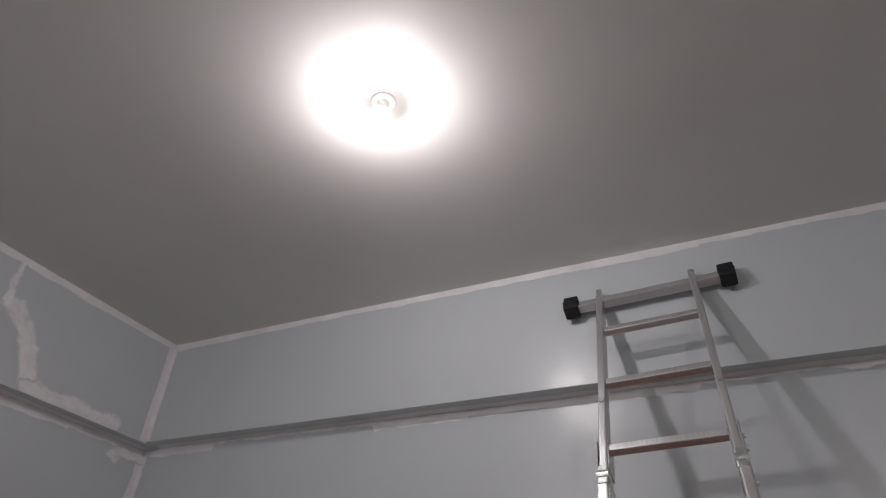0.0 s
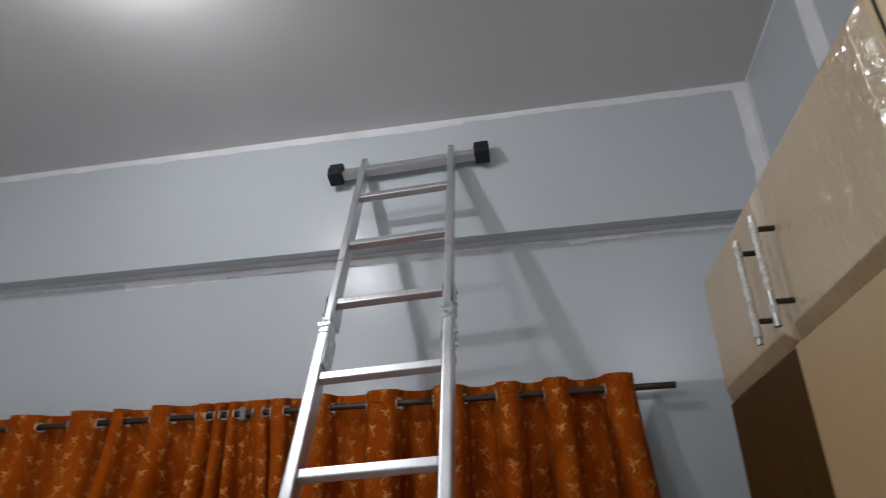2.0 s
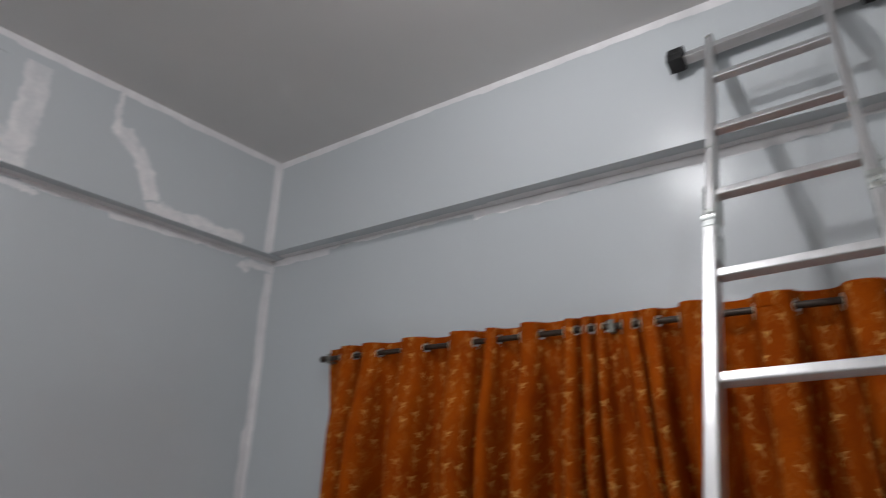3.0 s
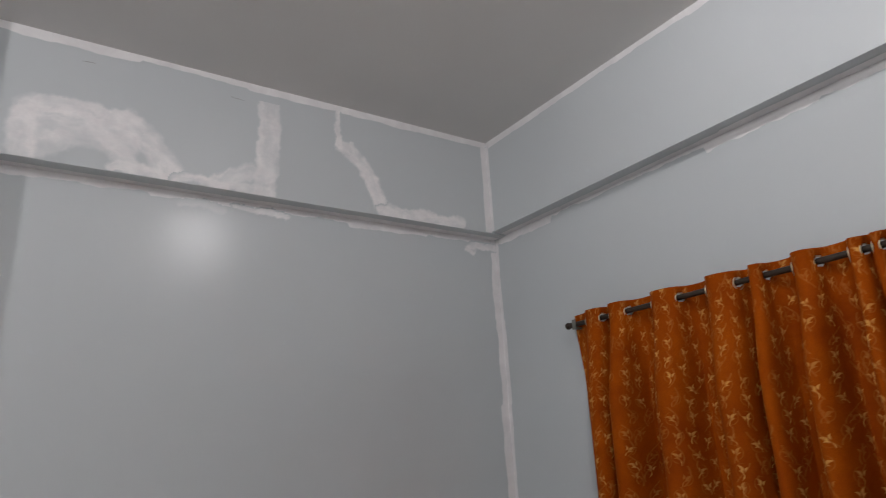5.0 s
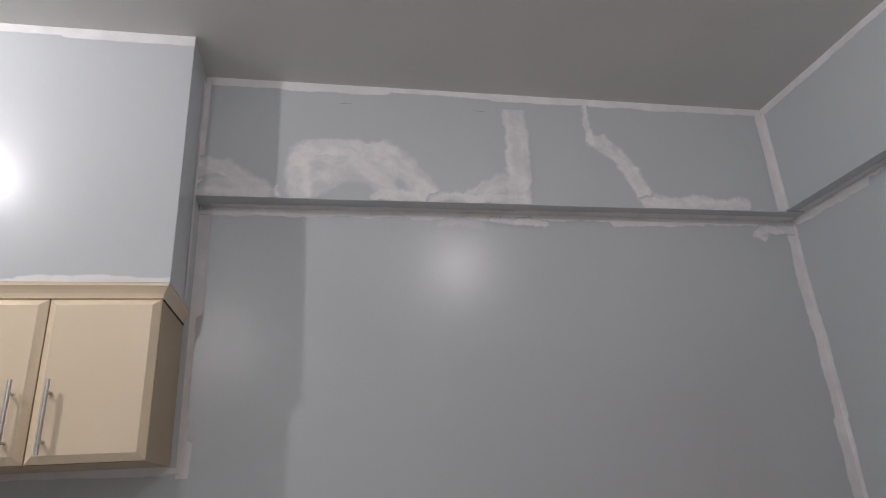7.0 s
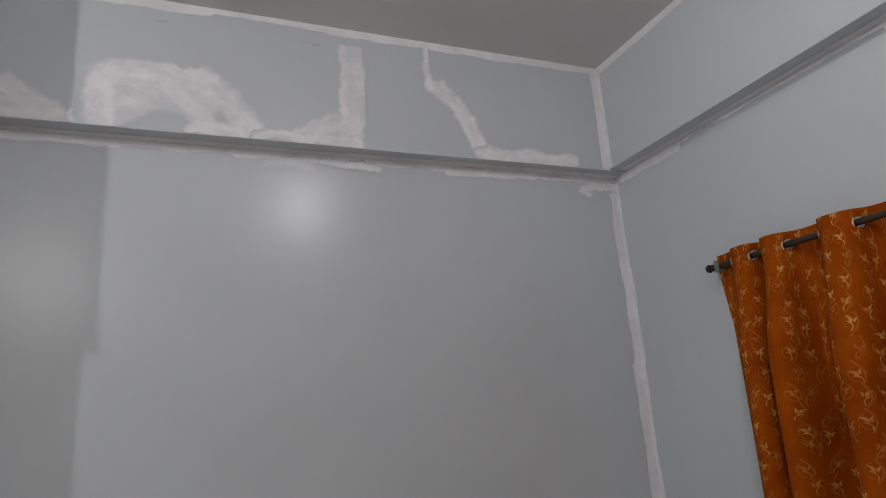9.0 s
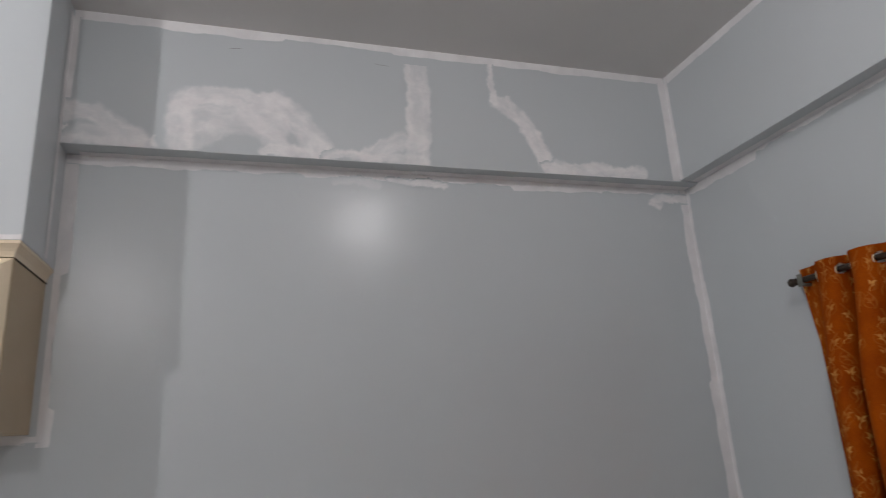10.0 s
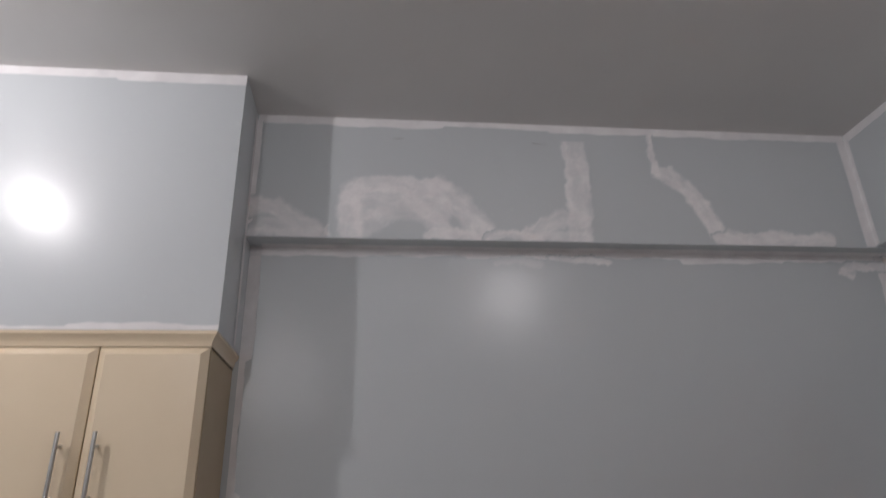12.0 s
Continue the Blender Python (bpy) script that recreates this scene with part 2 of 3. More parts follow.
WRAP = simple("white_bubble_wrap", (0.50, 0.44, 0.36), (0.90, 0.88, 0.84), 110, 0.10, 0.25, 0.0, 1.0)
PLASTIC = simple("white_plastic", (0.74, 0.73, 0.70), (0.80, 0.79, 0.76), 20, 0.35, 0.5)
GREYPANEL = simple("pale_grey_panel", (0.50, 0.53, 0.54), (0.56, 0.585, 0.59), 6, 0.25, 0.35)
SCUFF = simple("grey_scuff", (0.22, 0.22, 0.22), (0.32, 0.32, 0.32), 40, 0.5, 0.6)
TILE = simple("white_floor_tile", (0.62, 0.615, 0.60), (0.70, 0.695, 0.68), 5, 0.2, 0.35)
CLOTH, FILM = curtain_cloth(), film()
BULB = glow("lit_bulb", (1.0, 0.975, 0.985), 12.0)


# ---- mesh helpers ----
def part(name, bm, material, parent=None, label="", smooth=False):
    me = bpy.data.meshes.new(name)
    bm.to_mesh(me)
    bm.free()
    for mt in (material if isinstance(material, (list, tuple)) else (material,)):
        me.materials.append(mt)
    if smooth:
        for p in me.polygons:
            p.use_smooth = True
    ob = new(name, me)
    if parent is not None:
        ob.parent = parent
    if label:
        tagged(ob, label)
    return ob


def empty(name, m=None):
    ob = new(name)
    ob.empty_display_size = 0.1
    if m is not None:
        ob.matrix_basis = m
    return ob


def add_box(bm, lo, hi, bevel=0.0, segs=2):
    mid = [(a + b) / 2 for a, b in zip(lo, hi)]
    size = [abs(b - a) for a, b in zip(lo, hi)]
    r = bmesh.ops.create_cube(bm, size=1.0, matrix=Matrix.Translation(mid) @ Matrix.Diagonal((*size, 1)))
    if bevel:
        edges = list({e for v in r["verts"] for e in v.link_edges})
        bmesh.ops.bevel(bm, geom=edges, offset=bevel, segments=segs, profile=0.6, affect="EDGES")
    return bm


def box(lo, hi, bevel=0.0, segs=2):
    return add_box(bmesh.new(), lo, hi, bevel, segs)


def add_tube(bm, a, b, r, r2=None, n=20):
    a, b = Vector(a), Vector(b)
    d = b - a
    m = Matrix.Translation((a + b) / 2) @ d.to_track_quat("Z", "Y").to_matrix().to_4x4()
    bmesh.ops.create_cone(bm, cap_ends=True, segments=n, radius1=r, radius2=r if r2 is None else r2, depth=d.length, matrix=m)
    return bm


def lathe(profile, centre, n=28):
    """A turned body about z: profile of (radius, z)."""
    bm = bmesh.new()
    rings = []
    for r, z in profile:
        rings.append([bm.verts.new((centre[0] + max(r, 1e-4) * math.cos(2 * math.pi * i / n),
                                    centre[1] + max(r, 1e-4) * math.sin(2 * math.pi * i / n), centre[2] + z)) for i in range(n)])
    for a, b in zip(rings, rings[1:]):
        for i in range(n):
            bm.faces.new((a[i], a[(i + 1) % n], b[(i + 1) % n], b[i]))
    bm.faces.new(rings[0][::-1])
    bm.faces.new(rings[-1])
    bmesh.ops.recalc_face_normals(bm, faces=bm.faces[:])
    return bm


def torus(bm, m, R, r, n=22, k=10):
    vs = []
    for i in range(n):
        a = 2 * math.pi * i / n
        vs.append([bm.verts.new(m @ Vector(((R + r * math.cos(2 * math.pi * j / k)) * math.cos(a),
                                            (R + r * math.cos(2 * math.pi * j / k)) * math.sin(a),
                                            r * 0.6 * math.sin(2 * math.pi * j / k)))) for j in range(k)])
    for i in range(n):
        for j in range(k):
            bm.faces.new((vs[i][j], vs[(i + 1) % n][j], vs[(i + 1) % n][(j + 1) % k], vs[i][(j + 1) % k]))


# ---- the room's shell ----
def structure(name, bm, mat, label, category):
    return tagged(part(name, bm, mat), label, category, kind="structure")


structure("floor", box((-0.4, SOUTH - 0.2, -0.1), (EAST + 0.2, 0.4, 0.0)), TILE, "plain white tiled floor of the room", "floor")
structure("ceiling", box((-0.4, SOUTH - 0.2, H), (EAST + 0.2, 0.4, H + 0.12)), CEIL, "matt white plastered ceiling lit by bare bulbs", "ceiling")
structure("wall_north", box((-REC, REC, 0), (EAST, 0.32, BEAM)), WALL, "glossy pale blue-grey wall behind ladder and curtain", "wall")
structure("beam_north", box((-0.05, 0, BEAM), (EAST, 0.32, H), 0.003), WALL, "pale blue-grey beam standing out above the curtain wall", "beam")
structure("wall_west", box((-0.4, SOUTH, 0), (-REC, 0.32, BEAM_W)), WALL, "glossy pale blue-grey wall with fresh primer edges", "wall")
structure("beam_west", box((-0.4, SOUTH, BEAM_W), (0, 0.32, H), 0.003), WALL, "pale blue-grey beam with white putty patches", "beam")
structure("wall_east", box((EAST, SOUTH, 0), (EAST + 0.2, 0.32, H)), WALL, "pale blue-grey wall behind the wrapped cupboard", "wall")
structure("column_east", box((3.648, -0.49, 0), (EAST, REC, BEAM), 0.003), WALL, "pale blue-grey corner column", "column")
structure("column_head", box((3.648, -0.49, BEAM), (EAST, 0.0, H), 0.003), WALL, "pale blue-grey head of the corner column", "column")
structure("wall_south", box((-0.4, SOUTH - 0.2, 0), (EAST + 0.2, SOUTH, H)), WALL, "plain pale blue-grey end wall", "wall")
PX, PY = 0.240, -2.465          # bulkhead over the wall cabinet: front and side
structure("bulkhead", box((-REC, SOUTH, 2.060), (PX, PY, H), 0.003), WALL, "glossy pale blue-grey bulkhead over the wall cabinet", "bulkhead")


# ---- primer strips and putty: thin coats with ragged edges ----
def coat(name, mat, origin, along, across, normal, length, edge, label, step=0.012, thick=0.0005):
    """A thin coat along a line. edge(s) gives its two limits across, in metres."""
    o, a, w, n = Vector(origin), Vector(along), Vector(across), Vector(normal)
    k = max(2, int(length / step))
    bm = bmesh.new()
    lay = bm.verts.layers.float.new("coat")
    rows = []
    cross = (0, 0.25, 0.5, 0.7, 0.85, 1)
    for i in range(k + 1):
        st = length * i / k
        lo, hi = edge(st)
        row = []
        for f in cross:
            v = bm.verts.new(o + a * st + w * (lo + (hi - lo) * f) + n * thick)
            v[lay] = min(1.0, (1 - f) * (hi - lo) / 0.007)
            row.append(v)
        rows.append(row)
    for p, q in zip(rows, rows[1:]):
        for j in range(len(cross) - 1):
            bm.faces.new((p[j], p[j + 1], q[j + 1], q[j]))
    bmesh.ops.recalc_face_normals(bm, faces=bm.faces[:])
    bm.faces.ensure_lookup_table()
    if bm.faces[0].normal.dot(n) < 0:
        bmesh.ops.reverse_faces(bm, faces=bm.faces[:])
    return tagged(part(name, bm, mat), label, "paint coat", kind="structure")


def rag(seed, amount, scale=9.0):
    def f(s):
        a = noise.noise(Vector((s * scale, seed * 7.3, 0.2))) + 0.5 * noise.noise(Vector((s * scale * 3.1, seed * 3.1, 4.0)))
        step = noise.cell(Vector((s * 2.3, seed * 5.0, 1.0)))
        return amount * (a * 0.6 + (step - 0.5) * 0.7)
    return f


def strip(origin, along, across, normal, length, width, seed, label="ragged strip of white primer along a wall joint", wob=0.35, mat=None):
    g = rag(seed, width * wob)
    coat("primer_strip", mat or PRIMER, origin, along, across, normal, length,
         lambda s: (-0.0005, max(0.008, 1.2 * width + g(s))), label, thick=0.0004 + 0.0001 * (seed % 12))


X, Y, Z = Vector((1, 0, 0)), Vector((0, 1, 0)), Vector((0, 0, 1))
# under the ceiling
strip((0.002, 0, H - 0.001), X, -Z, -Y, 3.65, 0.030, 1)
strip((0, -0.002, H - 0.001), -Y, -Z, X, 2.46, 0.033, 2)
strip((PX, PY, H - 0.001), -Y, -Z, X, 2.1, 0.036, 3, wob=0.18)
strip((3.648, -0.003, H - 0.001), -Y, -Z, -X, 0.486, 0.014, 4)
strip((EAST, -0.494, H - 0.001), -Y, -Z, -X, 2.2, 0.024, 5)
# upright corners, both sides of each
strip((0, -0.0005, H - 0.03), -Z, -Y, X, H - 0.03 - BEAM_W - 0.004, 0.034, 6, wob=0.25)
strip((0.001, 0, H - 0.03), -Z, X, -Y, H - 0.03 - BEAM - 0.004, 0.020, 7, wob=0.2)
strip((-REC, REC - 0.0005, BEAM_W - 0.002), -Z, -Y, X, BEAM_W - 0.01, 0.040, 8, wob=0.42)
strip((-REC + 0.001, REC, BEAM_W - 0.002), -Z, X, -Y, BEAM_W - 0.01, 0.030, 9, wob=0.42)
strip((0, PY + 0.001, H - 0.03), -Z, Y, X, H - 0.03 - BEAM_W - 0.004, 0.022, 10, wob=0.3)
strip((0.002, PY, H - 0.03), -Z, X, Y, 0.9, 0.035, 11, wob=0.3)
strip((-REC, PY + 0.001, BEAM_W - 0.002), -Z, Y, X, 0.98, 0.034, 12, wob=0.5)
strip((3.648, -0.002, H - 0.016), -Z, -Y, -X, H - 0.03 - BEAM, 0.03, 13, wob=0.25)
strip((3.646, 0, H - 0.03), -Z, -X, -Y, H - 0.03 - BEAM - 0.004, 0.045, 14, wob=0.25)
strip((3.650, -0.49, H - 0.016), -Z, X, -Y, 1.0, 0.041, 15, wob=0.05)
strip((EAST, -0.492, H - 0.026), -Z, -Y, -X, 1.0, 0.016, 16, wob=0.3)
# below the beams, and the primed inner half of their undersides
strip((-REC + 0.004, REC, BEAM - 0.001), X, -Z, -Y, 3.74, 0.032, 17, wob=0.7)
strip((-REC, REC - 0.004, BEAM_W - 0.001), -Y, -Z, X, 2.55, 0.032, 18, wob=0.55)
strip((0.003, REC - 0.001, BEAM), X, -Y, -Z, 3.64, 0.036, 19, wob=0.25)
strip((-REC + 0.001, REC - 0.01, BEAM_W), -Y, X, -Z, 2.5, 0.036, 20, wob=0.25)
# round the wall cabinet
strip((-REC, -2.49, 1.533), -Y, -Z, X, 0.62, 0.022, 22, wob=0.5)
strip((-REC, -3.13, 1.51), -Z, Y, X, 0.9, 0.030, 23, wob=0.4)
strip((-REC, -2.455, 1.528), -Y, -Z, X, 0.05, 0.02, 23.5, wob=0.3)
# foot of the bulkhead, above the cabinet's cornice
strip((PX, PY - 0.002, 2.064), -Y, Z, X, 2.1, 0.022, 21, wob=0.6)


def swipes(strokes, seed, label, plane=0.0, low=BEAM_W + 0.002, high=H - 0.03, step=0.0055):
    """A putty patch on the west side, built up from trowel swipes that overlap.
    A swipe is its line of (y, z) marks, half its width, its thickness and how soft its rim is."""
    ys = [p[0] for line, *_ in strokes for p in line]
    zs = [p[1] for line, *_ in strokes for p in line]
    m = max(st[1] for st in strokes) + 0.03
    ya, yb, za, zb = min(ys) - m, min(max(ys) + m, REC if plane else 0.0), max(min(zs) - m, low), min(max(zs) + m, high)
    ny, nz = int((yb - ya) / step) + 1, int((zb - za) / step) + 1

    def cover(y, z):
        wy = y + sum(a * noise.noise(Vector((y * f, z * f, seed))) for a, f in ((0.014, 14), (0.010, 34), (0.005, 80)))
        wz = z + sum(a * noise.noise(Vector((y * f, z * f, seed + 5))) for a, f in ((0.014, 14), (0.010, 34), (0.005, 80)))
        bare = 1.0
        for k, (line, half, thick, soft) in enumerate(strokes):
            best, along, across, run = 9.0, 0.0, 0.0, 0.0
            for (ay, az), (by, bz) in zip(line, line[1:]):
                dy, dz = by - ay, bz - az
                size = math.hypot(dy, dz)
                f = max(0.0, min(1.0, ((wy - ay) * dy + (wz - az) * dz) / (size * size)))
                d = math.hypot(wy - ay - f * dy, wz - az - f * dz)
                if d < best:
                    best, along = d, run + f * size
                    across = ((wz - az) * dy - (wy - ay) * dz) / size
                run += size
            if best > half:
                continue
            rim = min(1.0, (half - best) / (half * soft))
            streak = 0.92 + 0.50 * noise.noise(Vector((along * 8, across * 38, seed + k * 3.7))) + 0.35 * noise.noise(Vector((along * 22, across * 90, seed + k)))
            bare *= 1 - max(0.0, min(1.0, thick * rim * streak))
        return 1 - bare

    bm = bmesh.new()
    lay = bm.verts.layers.float.new("coat")
    depth = [[cover(ya + (yb - ya) * i / ny, za + (zb - za) * j / nz) for j in range(nz + 1)] for i in range(ny + 1)]
    made = {}

    def vert(i, j):
        if (i, j) not in made:
            v = bm.verts.new((plane + 0.0016 + 0.0003 * (seed % 4), ya + (yb - ya) * i / ny, za + (zb - za) * j / nz))
            v[lay] = depth[i][j]
            made[i, j] = v
        return made[i, j]

    for i in range(ny):
        for j in range(nz):
            if max(depth[i][j], depth[i + 1][j], depth[i][j + 1], depth[i + 1][j + 1]) > 0.0:
                bm.faces.new((vert(i, j), vert(i + 1, j), vert(i + 1, j + 1), vert(i, j + 1)))
    return tagged(part("putty_patch", bm, PUTTY), label, "putty patch", kind="structure")


swipes([(((-2.085, 2.68), (-2.10, 2.60), (-2.09, 2.50)), 0.055, 0.77, 0.39), (((-2.07, 2.69), (-2.075, 2.58), (-2.06, 2.50)), 0.022, 0.64, 0.59),
        (((-2.10, 2.64), (-2.045, 2.70), (-1.945, 2.715), (-1.84, 2.70), (-1.745, 2.70)), 0.040, 0.77, 0.33),
        (((-2.08, 2.68), (-1.97, 2.69), (-1.88, 2.67), (-1.79, 2.662)), 0.020, 0.84, 0.59),
        (((-1.76, 2.69), (-1.675, 2.62), (-1.63, 2.57), (-1.60, 2.49)), 0.060, 0.77, 0.33),
        (((-1.79, 2.505), (-1.66, 2.495), (-1.57, 2.49)), 0.030, 0.77, 0.45), (((-2.04, 2.61), (-1.88, 2.625), (-1.77, 2.60)), 0.075, 0.60, 0.40),
        (((-2.04, 2.52), (-1.97, 2.565)), 0.045, 0.46, 0.39), (((-1.88, 2.645), (-1.80, 2.58), (-1.73, 2.50)), 0.036, 0.71, 0.52)],
       1.0, "broad wiped patch of white putty on the beam")
swipes([(((-1.585, 2.49), (-1.51, 2.505), (-1.435, 2.50), (-1.38, 2.49)), 0.024, 0.84, 0.52), (((-1.42, 2.50), (-1.36, 2.535), (-1.28, 2.575), (-1.205, 2.57)), 0.045, 0.71, 0.39),
        (((-1.208, 3.00), (-1.204, 2.76), (-1.212, 2.60), (-1.225, 2.46)), 0.054, 0.62, 0.22), (((-1.240, 3.00), (-1.240, 2.76), (-1.246, 2.60)), 0.016, 0.50, 0.5),
        (((-1.19, 2.85), (-1.18, 2.74), (-1.20, 2.62)), 0.030, 0.40, 0.6),
        (((-1.43, 2.49), (-1.285, 2.50), (-1.20, 2.495)), 0.026, 0.71, 0.52)],
       2.0, "white putty rising into an upright band on the beam", high=2.924)
swipes([(((-2.46, 2.605), (-2.37, 2.60), (-2.30, 2.55), (-2.23, 2.505)), 0.045, 0.71, 0.39), (((-2.44, 2.50), (-2.31, 2.49), (-2.18, 2.488)), 0.024, 0.71, 0.52),
        (((-2.41, 2.52), (-2.29, 2.495)), 0.040, 0.44, 0.39), (((-2.178, 2.525), (-2.176, 2.485)), 0.010, 0.84, 0.59)],
       3.0, "wiped patch of white putty beside the bulkhead")
swipes([(((-0.878, 2.962), (-0.880, 2.87), (-0.868, 2.79)), 0.016, 0.92, 0.39), (((-0.845, 2.785), (-0.755, 2.72), (-0.69, 2.615), (-0.655, 2.50)), 0.042, 0.92, 0.30),
        (((-0.805, 2.815), (-0.785, 2.755)), 0.018, 0.77, 0.52), (((-0.80, 2.74), (-0.71, 2.64), (-0.67, 2.53)), 0.020, 0.57, 0.59)],
       4.0, "slanting band of white putty on the beam")
swipes([(((-0.655, 2.495), (-0.494, 2.50), (-0.334, 2.495), (-0.195, 2.50)), 0.036, 0.92, 0.30), (((-0.61, 2.53), (-0.56, 2.515)), 0.020, 0.64, 0.59),
        (((-0.46, 2.525), (-0.36, 2.525)), 0.020, 0.64, 0.59), (((-0.25, 2.52), (-0.185, 2.525)), 0.022, 0.71, 0.52)],
       5.0, "low band of white putty along the beam's edge")
swipes([(((-0.10, 2.405), (-0.075, 2.395)), 0.026, 0.84, 0.39), (((-0.10, 2.42), (0.03, 2.43), (0.08, 2.43)), 0.020, 0.91, 0.39)],
       6.0, "small dab of white putty below the beam", -REC, 2.0, BEAM_W - 0.004)
swipes([(((-1.32, 2.448), (-1.17, 2.440), (-1.085, 2.428)), 0.016, 0.84, 0.39)],
       7.0, "small dab of white putty below the beam", -REC, 2.0, BEAM_W - 0.004)
swipes([(((-1.53, 2.428), (-1.42, 2.432), (-1.36, 2.420)), 0.020, 0.33, 0.59)],
       8.0, "faint wipe of putty below the beam", -REC, 2.0, BEAM_W - 0.004)


def scuff(y0, z0, y1, z1, seed):
    """A short dark scratch in the beam's paint."""
    bm = bmesh.new()
    k = 12
    rows = []
    for i in range(k + 1):
        f = i / k
        w = 0.0016 * math.sin(math.pi * f) * (0.7 + 0.6 * noise.noise(Vector((f * 8, seed, 0)))) + 0.0002
        z = z0 + (z1 - z0) * f + 0.002 * noise.noise(Vector((f * 4, seed, 3)))
        rows.append([bm.verts.new((0.0008, y0 + (y1 - y0) * f, z + d)) for d in (-w, w)])
    for a, b in zip(rows, rows[1:]):
        bm.faces.new((a[0], b[0], b[1], a[1]))
    tagged(part("scuff_mark", bm, SCUFF), "thin dark scuff in the beam's paint", "scuff mark", kind="structure")


scuff(-1.941, 2.909, -1.890, 2.914, 1.0)
scuff(-1.383, 2.910, -1.318, 2.906, 2.0)


# ---- ceiling bulbs ----
def ceiling_bulb(p, watts):
    x, y, lean_x, lean_y, drop = p
    lamp = empty("ceiling_bulb", pose(x, y, H - 0.001))
    tagged(lamp, "lit white LED bulb in a plastic holder on the ceiling", "ceiling light", "ceiling bulbs")
    o = (0, 0, 0)
    part("ceiling_rose", lathe([(0.002, 0), (0.038, 0), (0.036, -0.004), (0.030, -0.007), (0.022, -0.009), (0.002, -0.009)], o), PLASTIC, lamp, smooth=True)
    tilt = pose(0, 0, -0.006, lean_x, lean_y) @ Matrix.Translation((0, 0, 0.006 - drop))

    def leaning(bm):
        bmesh.ops.transform(bm, matrix=tilt, verts=bm.verts[:])
        return bm

    part("holder", leaning(lathe([(0.002, drop - 0.004), (0.019, drop - 0.005), (0.0195, drop - 0.012), (0.0175, -0.016), (0.0175, -0.026), (0.015, -0.031), (0.002, -0.031)], o)), PLASTIC, lamp, smooth=True)
    part("bulb_base", leaning(lathe([(0.002, -0.030), (0.013, -0.030), (0.017, -0.040), (0.026, -0.054), (0.033, -0.069), (0.002, -0.069)], o)), PLASTIC, lamp, smooth=True)
    dome = [(0.035 * math.cos(a), -0.074 - 0.034 * math.sin(a)) for a in [-1.12 + i * (1.12 + math.pi / 2) / 18 for i in range(19)]]
    part("bulb_dome", leaning(lathe(dome, o)), BULB, lamp, "glowing frosted globe", smooth=True)
    data = bpy.data.lights.new("bulb_light", "POINT")
    data.energy, data.color, data.shadow_soft_size = watts, (1.0, 0.975, 0.985), 0.024
    light = new("bulb_light", data)
    light.parent = lamp
    light.matrix_basis = Matrix.Translation(tilt @ Vector((0, 0, -0.083)))
    return lamp


for b, w in zip(BULBS, BULB_WATTS):
    ceiling_bulb(b, w)
wall_lamp = ceiling_bulb((0, 0, 0, 0, 0.002), BULB_WATTS[2])
wall_lamp.name = "wall_bulb"
wall_lamp.matrix_basis = Matrix.Translation(WALL_BULB) @ pose(0, 0, 0, 0, 60, 0) @ Matrix.Translation((0, 0, 0.0))
tagged(wall_lamp, "lit white LED bulb in a plastic holder on the wall", "wall light")


